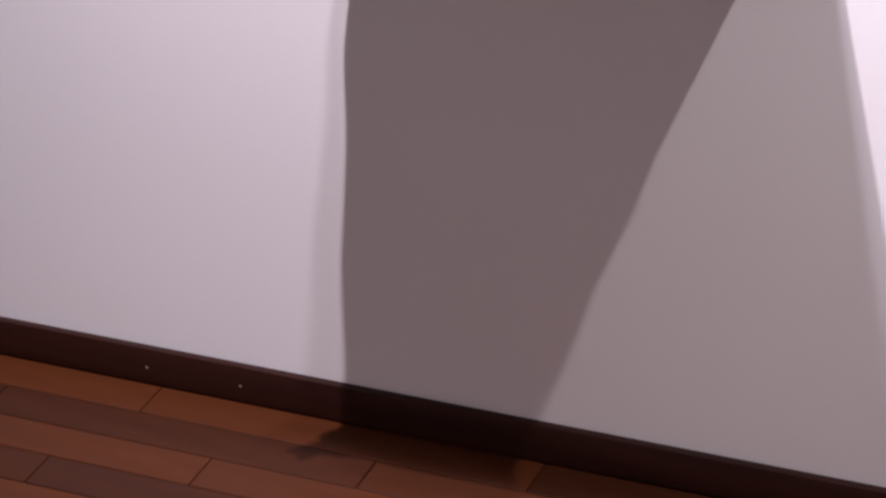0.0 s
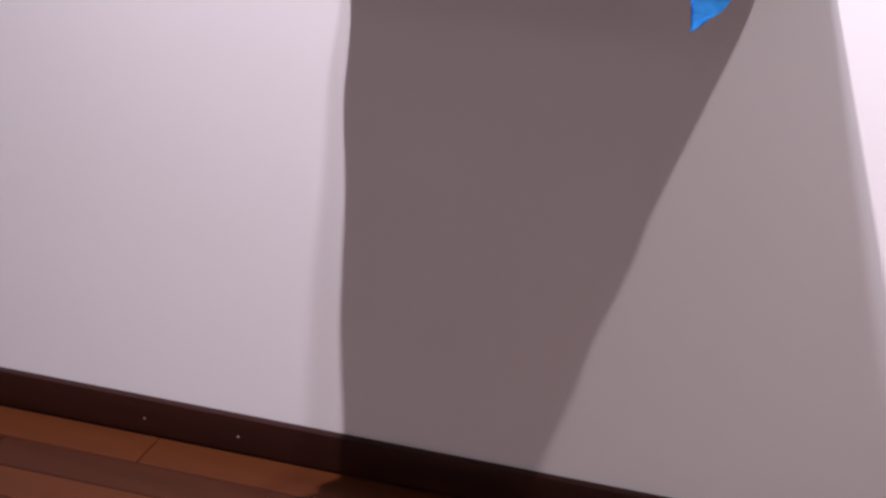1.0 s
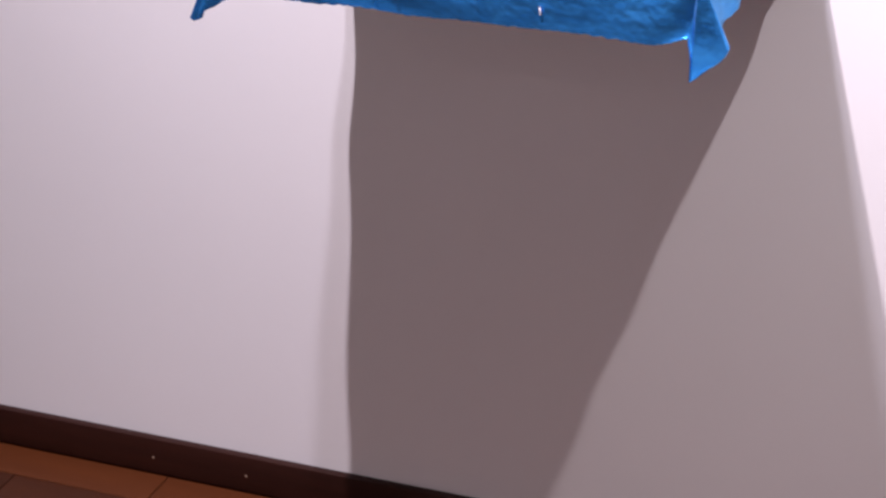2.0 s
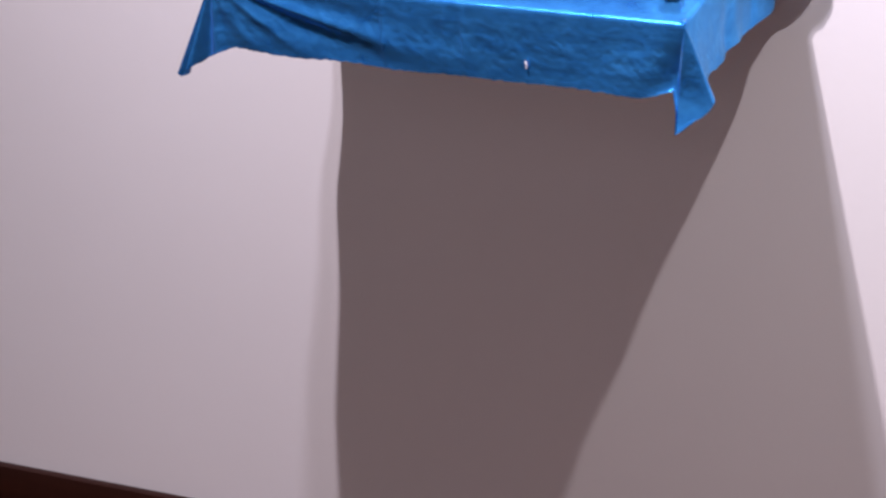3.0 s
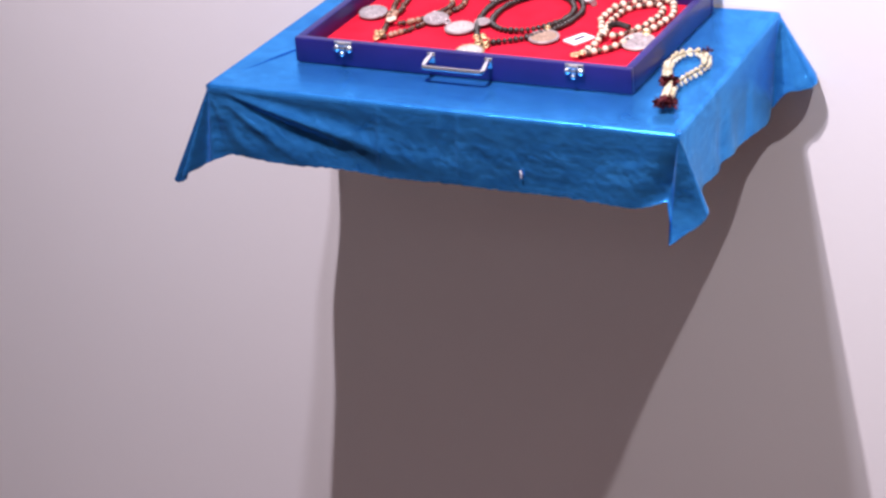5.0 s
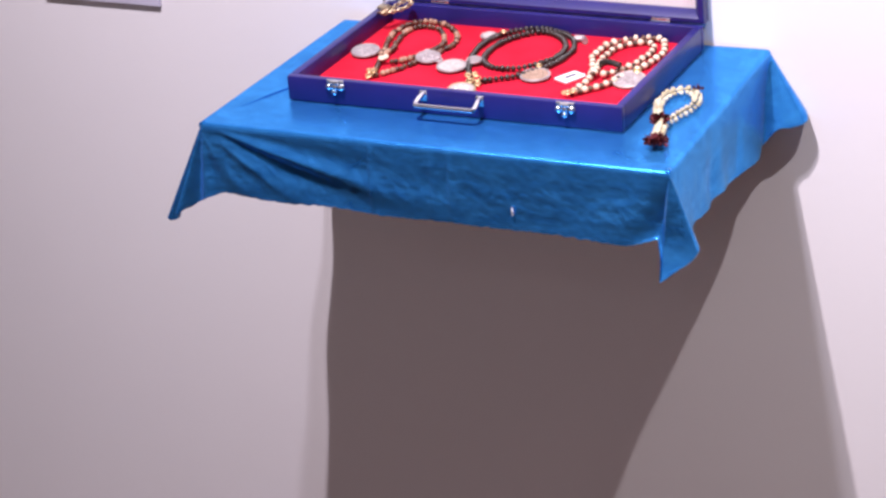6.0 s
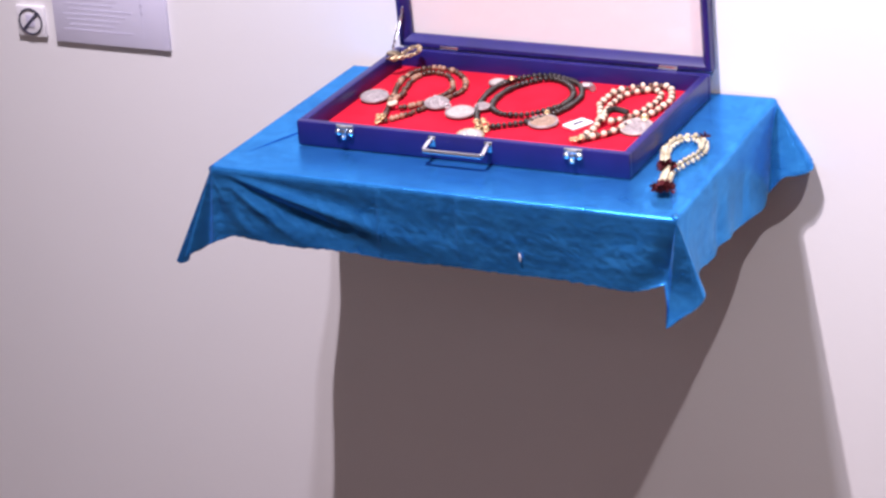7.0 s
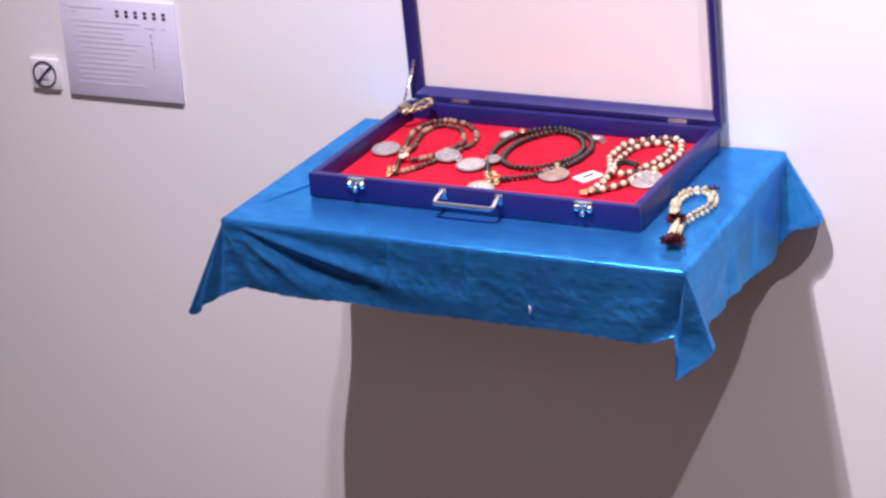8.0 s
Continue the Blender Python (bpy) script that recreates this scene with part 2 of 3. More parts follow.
def draped_cloth():
    """A square cloth over the shelf, with a hem on three sides and folded corners."""
    r = 0.0045
    fl, fr, br, bl = (Vector(p) for p in ((-0.3675, -0.3035, TOP), (0.1350, -0.3030, TOP), (0.1265, 0.0310, TOP), (-0.3625, 0.0150, TOP)))

    def hem_line(keys, n):
        pts = spline(keys, 12)
        length = [0.0]
        for a, b in zip(pts, pts[1:]):
            length.append(length[-1] + (b - a).length)
        out = []
        for i in range(n + 1):
            s = length[-1] * i / n
            k = max(j for j in range(len(length)) if length[j] <= s + 1e-9)
            k = min(k, len(pts) - 2)
            out.append(pts[k].lerp(pts[k + 1], (s - length[k]) / max(1e-9, length[k + 1] - length[k])))
        return out

    left = hem_line([(-0.3775, 0.0150, 0.8705), (-0.3890, -0.0275, 0.8709), (-0.3860, -0.0658, 0.8654), (-0.3910, -0.1051, 0.8676), (-0.3870, -0.1456, 0.8651), (-0.3890, -0.1956, 0.8651), (-0.3820, -0.2372, 0.8674)], 60)
    c_left = hem_line([(-0.3820, -0.2372, 0.8674), (-0.3849, -0.2766, 0.8569), (-0.4101, -0.3080, 0.8334), (-0.3894, -0.3127, 0.8488), (-0.3656, -0.3067, 0.8621), (-0.3415, -0.3056, 0.8720)], 44)
    front = hem_line([(-0.3415, -0.3056, 0.8720), (-0.2847, -0.3072, 0.8681), (-0.2185, -0.3057, 0.8691), (-0.1615, -0.3069, 0.8669), (-0.1044, -0.3061, 0.8679), (-0.0473, -0.3060, 0.8673), (0.0116, -0.3066, 0.8683), (0.0549, -0.3085, 0.8676), (0.0917, -0.3091, 0.8669), (0.1214, -0.3050, 0.8752)], 270)
    c_right = hem_line([(0.1214, -0.3050, 0.8752), (0.1273, -0.3130, 0.8563)], 5) + hem_line([(0.1274, -0.3198, 0.8373), (0.1465, -0.3103, 0.8507), (0.1597, -0.2995, 0.8632), (0.1517, -0.2808, 0.8676), (0.1394, -0.2623, 0.8663)], 24)
    right = hem_line([(0.1394, -0.2623, 0.8663), (0.1340, -0.2360, 0.8643), (0.1335, -0.1939, 0.8603), (0.1302, -0.1716, 0.8615), (0.1319, -0.1432, 0.8582), (0.1281, -0.1152, 0.8548), (0.1310, -0.0783, 0.8525), (0.1317, -0.0332, 0.8474), (0.1278, -0.0094, 0.8525)], 60)
    c_back = hem_line([(0.1278, -0.0094, 0.8525), (0.1419, -0.0005, 0.8688), (0.1555, 0.0042, 0.8712), (0.1689, 0.0148, 0.8745), (0.1640, 0.0310, 0.8799)], 16)
    strip = []

    def push(hem, a, b, na, nb, first=True):
        for i, h in enumerate(hem):
            if i == 0 and not first:
                continue
            t = i / (len(hem) - 1)
            strip.append((a.lerp(b, t), (na.lerp(nb, t)).normalized(), h, t if na.x < -0.5 and nb.y < -0.5 else -1.0))

    wl, wf, wr = Vector((-1, 0, 0)), Vector((0, -1, 0)), Vector((1, 0, 0))
    push(left, bl, bl.lerp(fl, 1 - 0.03), wl, wl)
    push(c_left, bl.lerp(fl, 1 - 0.03), fl.lerp(fr, 0.03), wl, wf, False)
    push(front, fl.lerp(fr, 0.03), fl.lerp(fr, 0.995), wf, wf, False)
    push(c_right, fl.lerp(fr, 0.995), fr.lerp(br, 0.012), wf, wr, False)
    push(right, fr.lerp(br, 0.012), fr.lerp(br, 0.985), wr, wr, False)
    push(c_back, fr.lerp(br, 0.985), br, wr, wr, False)
    # corners: the cloth's edge turns round the board's corner
    fixed = []
    for p, nrm, h, fin in strip:
        if (p - fl).length < 0.024:
            p = p.lerp(fl, 0.6)
        if (p - fr).length < 0.014:
            p = p.lerp(fr, 0.8)
        fixed.append((p, nrm, h, fin))
    strip = fixed
    bm = bmesh.new()
    nv = 40
    cols = []
    for i, (p, nrm, h, fin) in enumerate(strip):
        col = []
        corner = min((p - fl).length, (p - fr).length)
        margin = p - nrm * (r + 0.010 * min(1, max(0, corner - 0.010) / 0.024))
        for c, sx in ((fl, 1), (fr, -1)):
            if (p - c).length < 0.016:
                margin = c + Vector((sx * 0.007, 0.007, 0))
        # the flat top runs from the margin to the wall
        back = bl.lerp(br, 0.275 + 0.45 * (p.x - bl.x) / (br.x - bl.x))
        for t in (1.0, 0.8, 0.6, 0.4, 0.2, 0.06):
            q = margin.lerp(back, t)
            col.append(q)
        col.append(margin)
        for a in (0, 22, 45, 67, 90):
            c, s = math.cos(radians(a)), math.sin(radians(a))
            col.append(p - nrm * r * (1 - s) + Vector((0, 0, -r * (1 - c))))
        start = col[-1]
        for k in range(1, nv + 1):
            v = k / nv
            q = start.lerp(h, v)
            ramp = math.sin(math.pi * min(1, v)) ** 0.7 * 0.9 + 0.12 * v
            w = 0.0
            if nrm.y < -0.5:
                # long soft folds that fan out from the corner, and sharp crumples
                far = math.hypot(q.x - fl.x, q.z - fl.z)
                ang = math.atan2(TOP - q.z, q.x - fl.x + 0.003)
                reach = min(1, far / 0.07) * math.exp(-(far / 0.235) ** 4)
                w += reach * (0.0046 * math.exp(-((ang - 0.25) / 0.05) ** 2) - 0.0026 * math.exp(-((ang - 0.38) / 0.09) ** 2) - 0.0016 * math.exp(-((ang - 0.13) / 0.05) ** 2) + 0.0018 * math.exp(-((ang - 0.60) / 0.06) ** 2) + 0.0024 * math.exp(-((ang - 0.98) / 0.12) ** 2))
                near = min(1, far / 0.04)
                w += near * 0.0012 * noise.noise(Vector((q.x * 9, 3, q.z * 12)))
                w += near * 0.0005 * noise.noise(Vector((q.x * 24 + q.z * 20, 9, q.z * 52)))
                for f, amp in ((46, 0.0004), (110, 0.00028)):
                    rid = 1 - abs(noise.noise(Vector((q.x * f + q.z * f * 0.5, f, q.z * f * 1.2)))) * 2.6
                    w += near * amp * max(-0.4, rid)
                # hollow beside the free corner, widening downwards, and a soft swell before it
                w -= 0.011 * v * math.exp(-((q.x - fr.x + 0.006) / (0.008 + 0.014 * v)) ** 2)
                w += 0.002 * v * math.exp(-((q.x - fr.x + 0.046) / 0.022) ** 2)
                for cx, hgt in ((-0.1744, 0.0022), (-0.1091, 0.0013), (-0.0895, 0.0020), (0.020, 0.0007)):
                    w += hgt * math.exp(-((q.x - cx) / 0.0020) ** 2)
                w += 0.0006 * math.exp(-((q.x - 0.0976) / 0.04) ** 2) * math.sin((TOP - q.z) * 88 + q.x * 38)
            else:
                w += 0.0022 * noise.noise(Vector((2, q.y * 14, q.z * 8))) + 0.0006 * noise.noise(Vector((5, q.y * 50, q.z * 38)))
                w -= 0.0032 * (math.exp(-((q.y + 0.178) / 0.014) ** 2) + math.exp(-((q.y + 0.0905) / 0.011) ** 2)) * v
            if fin >= 0:
                w = w * max(0, fin * 2 - 1) + 0.0085 * v * math.sin(fin * 30.0 + 0.27) * math.sin(math.pi * fin)
                ramp = 1.0
            col.append(q + nrm * w * ramp)
        # frayed hem
        col[-1] = col[-1] + Vector((0, 0, 0.0012 * noise.noise(Vector((i * 0.9, 4, 2))) + 0.0015 * noise.noise(Vector((i * 0.23, 9, 2)))))
        cols.append([bm.verts.new(c) for c in col])
    for a, b in zip(cols, cols[1:]):
        for k in range(len(a) - 1):
            bm.faces.new((a[k], a[k + 1], b[k + 1], b[k]))
    bmesh.ops.remove_doubles(bm, verts=bm.verts, dist=0.0002)
    ob = new("tablecloth", finish("tablecloth", bm, M_CLOTH, 0, False))
    ob.data.shade_smooth()
    for face in ob.data.polygons:
        if all(abs(ob.data.vertices[k].co.z - TOP) < 1e-6 for k in face.vertices):
            face.use_smooth = False
    mod = ob.modifiers.new("thickness", "SOLIDIFY")
    mod.thickness, mod.offset, mod.use_rim = 0.0012, -1, False
    return tagged(ob, "shiny bright blue satin cloth with creased hanging hem over the shelf", "tablecloth")


cloth = draped_cloth()
bm = bmesh.new()
add_tube(bm, [(-0.0245, -0.3080, 0.8915), (-0.0237, -0.3086, 0.8885), (-0.0241, -0.3080, 0.8840)], 0.0009, 6)
part("lint_thread", bm, M_CARD, cloth, "short white thread on the hem")

# ---------- display case ----------
CX0, CX1, CY0, CY1, CZ1 = -0.3035, 0.0595, -0.2245, 0.0160, 0.0262
FELT = 0.0075
case = empty("display_case", (0, 0, TOP + 0.0008), "open royal blue display case with red felt lining", "display case")
T = 0.0085
bm = bmesh.new()
add_box(bm, CX0 + T, CX1 - T, CY0 + T, CY1 - T, 0.0, 0.004)
part("base", bm, M_CASE, case)
for nm, x0, x1, y0, y1 in (("front_panel", CX0, CX1, CY0, CY0 + T), ("back_panel", CX0, CX1, CY1 - T, CY1), ("side_panel", CX0, CX0 + T, CY0 + T, CY1 - T), ("side_panel", CX1 - T, CX1, CY0 + T, CY1 - T)):
    bm = bmesh.new()
    add_box(bm, x0, x1, y0, y1, 0.0, CZ1, 0.0014)
    part(nm, bm, M_CASE, case)
bm = bmesh.new()
add_box(bm, CX0 + T, CX1 - T, CY0 + T, CY1 - T, 0.004, FELT, 0.001)
part("felt_lining", bm, M_FELT, case, "bright red felt lining")

# handle: a chrome bow on two feet
hx0, hx1, hz, hy = -0.1515, -0.0880, 0.0150, CY0 - 0.0205
bm = bmesh.new()
bow = [(hx0 + 0.0012, CY0 - 0.001, hz + 0.0065), (hx0 + 0.0004, CY0 - 0.009, hz + 0.0048), (hx0, hy + 0.004, hz + 0.0022), (hx0 + 0.0014, hy + 0.0008, hz + 0.0014), (hx0 + 0.006, hy, hz + 0.001), (hx1 - 0.006, hy, hz + 0.001), (hx1 - 0.0014, hy + 0.0008, hz + 0.0014), (hx1, hy + 0.004, hz + 0.0022), (hx1 - 0.0004, CY0 - 0.009, hz + 0.0048), (hx1 - 0.0012, CY0 - 0.001, hz + 0.0065)]
add_tube(bm, spline(bow, 5), 0.0025, 12)
handle = part("handle", bm, M_CHROME, case, "shiny chrome carrying handle")
for x in (hx0 + 0.001, hx1 - 0.001):
    bm = bmesh.new()
    add_box(bm, x - 0.0042, x + 0.0042, CY0 - 0.0018, CY0 + 0.001, 0.0135, 0.0245, 0.0009)
    part("handle_foot", bm, M_CHROME, handle)

# snap latches: a plate with two ears, a roll and a hanging tongue
for x in (-0.2478, 0.0015):
    bm = bmesh.new()
    add_box(bm, x - 0.0095, x + 0.0095, CY0 - 0.0018, CY0 + 0.001, 0.0205, 0.0266, 0.0007)
    latch = part("latch", bm, M_CHROME, case, "small chrome snap latch")
    for k in (-1, 1):
        bm = bmesh.new()
        lathe(bm, [(0, 0.0034), (0.0022, 0.0030), (0.0036, 0.0016), (0.0040, 0)], Matrix.Translation((x + k * 0.0068, CY0 - 0.0015, 0.0195)) @ pose(0, 0, 0, 90), 12)
        part("ear", bm, M_CHROME, latch)
    bm = bmesh.new()
    add_tube(bm, [(x - 0.0045, CY0 - 0.0036, 0.0245), (x + 0.0045, CY0 - 0.0036, 0.0245)], 0.0022, 10)
    part("latch_roll", bm, M_CHROME, latch)
    bm = bmesh.new()
    add_box(bm, x - 0.0028, x + 0.0028, CY0 - 0.0058, CY0 - 0.0014, 0.0150, 0.0235, 0.0016)
    part("latch_tongue", bm, M_CHROME, latch)
    bm = bmesh.new()
    lathe(bm, [(0, 0.0030), (0.0020, 0.0024), (0.0030, 0.0010), (0.0032, 0)], Matrix.Translation((x, CY0 - 0.0042, 0.0150)) @ pose(0, 0, 0, 90), 12)
    part("latch_knob", bm, M_CHROME, latch)

# lid: a moulded frame standing open behind the tray, a little racked on its hinges
LZ0, LZ1, LY0, LY1 = CZ1 + 0.0004, CZ1 + 0.240, 0.0164, 0.0305
LX0, LX1, LIP, SLOPE = -0.3010, 0.0595, 0.0065, 0.0118
RACK = Matrix(((1, 0, -0.035, 0.035 * CZ1), (0, 1, 0, 0), (0, 0, 1, 0), (0, 0, 0, 1)))


def lid_rail(ends):
    """A rail from end to end whose inner side slopes back to the pane; mitred at both ends."""
    bm = bmesh.new()
    rings = []
    for (x, z), (sx, sz) in ends:
        prof = [(0, LY0 + 0.001), (0.001, LY0), (LIP - 0.001, LY0), (LIP, LY0 + 0.001), (SLOPE, LY1 - 0.004), (SLOPE, LY1), (0, LY1)]
        rings.append([bm.verts.new(RACK @ Vector((x + sx * d, y, z + sz * d))) for d, y in prof])
    a, b = rings
    for i in range(len(a)):
        j = (i + 1) % len(a)
        bm.faces.new((a[i], a[j], b[j], b[i]))
    bm.faces.new(a)
    bm.faces.new(b)
    return bm


CORNERS = [((LX0, LZ0), (1, 1)), ((LX1, LZ0), (-1, 1)), ((LX1, LZ1), (-1, -1)), ((LX0, LZ1), (1, -1))]
lid = part("lid", lid_rail(CORNERS[0:2]), M_CASE, case, "open blue lid frame with a clear pane", 30)
for nm, a, b in (("side_rail", 1, 2), ("top_rail", 2, 3), ("side_rail", 3, 0)):
    part(nm, lid_rail((CORNERS[a], CORNERS[b])), M_CASE, lid, "", 30)
bm = bmesh.new()
add_box(bm, LX0 + SLOPE - 0.002, LX1 - SLOPE + 0.002, LY1 - 0.0032, LY1 - 0.0012, LZ0 + SLOPE - 0.002, LZ1 - SLOPE + 0.002)
bmesh.ops.transform(bm, matrix=RACK, verts=bm.verts)
pane = part("pane", bm, M_GLASS, lid, "clear glass pane", 0)
for x in (-0.2405, 0.0125):
    bm = bmesh.new()
    add_box(bm, x - 0.0105, x + 0.0105, LY0 - 0.0022, LY0 - 0.0002, CZ1 + 0.0002, CZ1 + 0.0046, 0.0004)
    add_tube(bm, [(x - 0.0105, LY0 - 0.0022, CZ1 + 0.0014), (x + 0.0105, LY0 - 0.0022, CZ1 + 0.0014)], 0.0012, 8)
    part("hinge", bm, M_CHROME, case, "small bright hinge")

# lid stay: a fine chain from the lid to the tray, and its slack end over the tray's corner
def chain(parent, name, pts, size, wire, mat, label):
    line = even(spline(pts, 10), size * 1.35)
    bm = bmesh.new()
    for i, (a, b) in enumerate(zip(line, line[1:])):
        d = (b - a).normalized()
        u = d.cross(Vector((0.2, 0.3, 0.93))).normalized()
        w = u.cross(d)
        if i % 2:
            u = w
        c = (a + b) / 2
        ring = [c + d * size * math.cos(k * math.tau / 10) + u * size * 0.6 * math.sin(k * math.tau / 10) for k in range(10)]
        add_tube(bm, ring, wire, 5, True)
    return part(name, bm, mat, parent, label)


chain(case, "stay_chain", [(-0.2935, 0.0148, 0.072), (-0.2950, 0.0110, 0.060), (-0.2960, -0.0010, 0.044), (-0.2975, -0.0100, 0.0285)], 0.0020, 0.0007, M_CHROME, "thin metal lid chain")
chain(case, "slack_chain", [(-0.2945, -0.0290, 0.0275), (-0.2880, -0.0300, 0.0290), (-0.2810, -0.0190, 0.0310), (-0.2745, -0.0080, 0.0340), (-0.2690, -0.0020, 0.0350), (-0.2660, -0.0040, 0.0320), (-0.2700, -0.0130, 0.0290), (-0.2790, -0.0235, 0.0280), (-0.2880, -0.0320, 0.0275)], 0.0034, 0.0008, M_BRASS, "brass-coloured slack end of the lid chain")
bm = bmesh.new()
add_box(bm, -0.3020, -0.2900, -0.0165, -0.0060, CZ1 - 0.0004, CZ1 + 0.0032, 0.001)
part("chain_plate", bm, M_BRASS, case)


# ---------- necklaces in the case ----------
BED = TOP + 0.0008 + FELT
M_BROWN = textured("brown_bead", (0.025, 0.011, 0.007), (0.12, 0.055, 0.03), 240, 0.35, island=0.7)
M_TAN = textured("tan_bead", (0.22, 0.11, 0.065), (0.42, 0.26, 0.17), 90, 0.35, island=0.5)
M_BLACK = textured("black_bead", (0.012, 0.009, 0.008), (0.035, 0.025, 0.02), 90, 0.36, island=0.6)
M_CREAM = textured("cream_bead", (0.58, 0.43, 0.30), (0.76, 0.64, 0.49), 110, 0.35, island=0.5)
M_SILVER = textured("silver_medal", (0.29, 0.255, 0.255), (0.48, 0.44, 0.44), 220, 0.33, 0.4, 400, metal=0.45, distance=0.0006)
M_BRONZE = textured("bronze_relief", (0.24, 0.16, 0.11), (0.42, 0.30, 0.22), 140, 0.45, 0.9, 240, metal=0.3, distance=0.001)
M_PEARL = textured("pale_medal", (0.42, 0.38, 0.36), (0.58, 0.54, 0.50), 150, 0.36, 0.8, 230, metal=0.3, distance=0.001)


def bead_mesh(name, r, mat, squash=0.86):
    bm = bmesh.new()
    prof = [(r * 0.22, -r * squash)] + [(r * math.cos(a), r * squash * math.sin(a)) for a in (-1.0, -0.5, 0, 0.5, 1.0)] + [(r * 0.22, r * squash)]
    lathe(bm, prof, Matrix.Identity(4), 10)
    return finish(name, bm, mat, 60)


def string_beads(parent, line, step, pick, jitter=0.0006):
    """One bead object every step along the line; pick(i) gives the mesh, its radius and lift."""
    pts = even(line, step)
    cord = bmesh.new()
    for i, p in enumerate(pts):
        d = (pts[min(i + 1, len(pts) - 1)] - pts[max(i - 1, 0)]).normalized()
        me, r = pick(i)
        ob = new("bead", me)
        ob.parent = parent
        q = d.to_track_quat("Z", "Y").to_matrix().to_4x4()
        roll = pose(0, 0, 0, random.uniform(-9, 9), random.uniform(-9, 9), random.uniform(0, 360))
        ob.matrix_local = Matrix.Translation(Vector((p.x + random.uniform(-jitter, jitter), p.y + random.uniform(-jitter, jitter), p.z + r))) @ q @ roll @ Matrix.Diagonal((*[random.uniform(0.86, 1.1)] * 3, 1))
    add_tube(cord, [p + Vector((0, 0, pick(0)[1])) for p in line], 0.0006, 5)
    part("cord", cord, M_BLACK, parent, "thin dark cord")


def loop(pts, lift=0.0):
    return spline([(x, y, lift + (e[0] if e else 0)) for x, y, *e in pts], 12)


def medal(parent, name, x, y, r, z=0.0, mat=None, rim=None, tilt=0.0, turn=0.0, label="", rx=1.0):
    m = pose(x, y, z + 0.0005, tilt, 0, turn)
    bm = bmesh.new()
    add_disc(bm, r * 0.9, 0.0024, m @ Matrix.Translation((0, 0, 0.0005)), 28, 0.0006, rx)
    for k in range(7):
        a = k * 0.9
        lathe(bm, [(r * 0.2, 0), (r * 0.14, 0.0007), (0, 0.0009)], m @ Matrix.Translation((r * 0.45 * math.cos(a) * rx, r * 0.45 * math.sin(a), 0.0028)), 8)
    face = part(name, bm, mat or M_SILVER, parent, label)
    bm = bmesh.new()
    add_tube(bm, [m @ Vector((rx * r * 0.95 * math.cos(k * math.tau / 28), r * 0.95 * math.sin(k * math.tau / 28), 0.0018)) for k in range(28)], 0.0015, 8, True)
    part("rim", bm, rim or M_SILVER, face)
    return face


def bail(parent, pts, wire=0.0010, mat=None, name="gold_fitting"):
    bm = bmesh.new()
    for x, y, z, s in pts:
        s *= 0.72
        add_tube(bm, [(x + s * math.cos(k * math.tau / 10), y + s * 0.7 * math.sin(k * math.tau / 10), z + 0.35 * s * math.sin(k * math.tau / 10)) for k in range(10)], wire, 6, True)
    part(name, bm, mat or M_GOLD, parent, "small gold fitting")


B_BROWN, B_TAN, B_BLACK = bead_mesh("brown_bead", 0.0031, M_BROWN, 0.95), bead_mesh("tan_bead", 0.0033, M_TAN, 0.95), bead_mesh("black_bead", 0.0036, M_BLACK, 0.8)
B_CREAM, B_CREAM_S, B_SPACER = bead_mesh("cream_bead", 0.0042, M_CREAM, 0.66), bead_mesh("small_cream_bead", 0.0036, M_CREAM, 0.9), bead_mesh("spacer_bead", 0.0033, M_BROWN, 0.8)

necklace = empty("bead_necklace", (0, 0, BED), "dark brown wooden bead necklace with silver medals on red felt", "necklace", "necklaces in the case")
outer = loop([(-0.2375, -0.1644), (-0.2464, -0.1300), (-0.2601, -0.0870), (-0.2703, -0.0418), (-0.2667, -0.0132), (-0.2518, 0.0001), (-0.2292, -0.0030), (-0.2056, -0.0238), (-0.1926, -0.0511), (-0.1957, -0.0779), (-0.2067, -0.1075), (-0.2170, -0.1388), (-0.2335, -0.1631)])
inner = loop([(-0.2460, -0.1219, 0.0032), (-0.2507, -0.0837, 0.0008), (-0.2591, -0.0476), (-0.2566, -0.0248), (-0.2448, -0.0139), (-0.2282, -0.0183), (-0.2137, -0.0377), (-0.2037, -0.0616), (-0.2091, -0.0861), (-0.2208, -0.1109), (-0.2338, -0.1279, 0.0016)])
string_beads(necklace, outer, 0.0057, lambda i: (B_TAN, 0.0033) if (i * 7) % 11 in (0, 3, 4, 8) else (B_BROWN, 0.0031), 0.0011)
string_beads(necklace, inner, 0.0057, lambda i: (B_TAN, 0.0033) if (i * 5) % 13 in (2, 7, 10) else (B_BROWN, 0.0031), 0.0011)
bail(necklace, [(-0.2384, -0.1682, 0.0047, 0.0047), (-0.2352, -0.1643, 0.0079, 0.004), (-0.2414, -0.1619, 0.0071, 0.0032), (-0.2393, -0.1708, 0.0032, 0.0024)])
bail(necklace, [(-0.2432, -0.1280, 0.0079, 0.0032), (-0.2400, -0.1255, 0.0087, 0.0024)], 0.0018, M_CREAM, "pale_fitting")
medal(necklace, "medal", -0.2747, -0.1026, 0.0148, 0.0024, M_SILVER, label="round silver medal", tilt=6)
medal(necklace, "medal", -0.2004, -0.1062, 0.0127, 0.0032, M_SILVER, label="ornate silver medal", tilt=8, turn=30)
bail(necklace, [(-0.1865, -0.1103, 0.0047, 0.0047)], 0.0014, M_SILVER, "silver_fitting")
bail(necklace, [(-0.2078, -0.0928, 0.0055, 0.004)], 0.0014, M_SILVER, "silver_fitting")

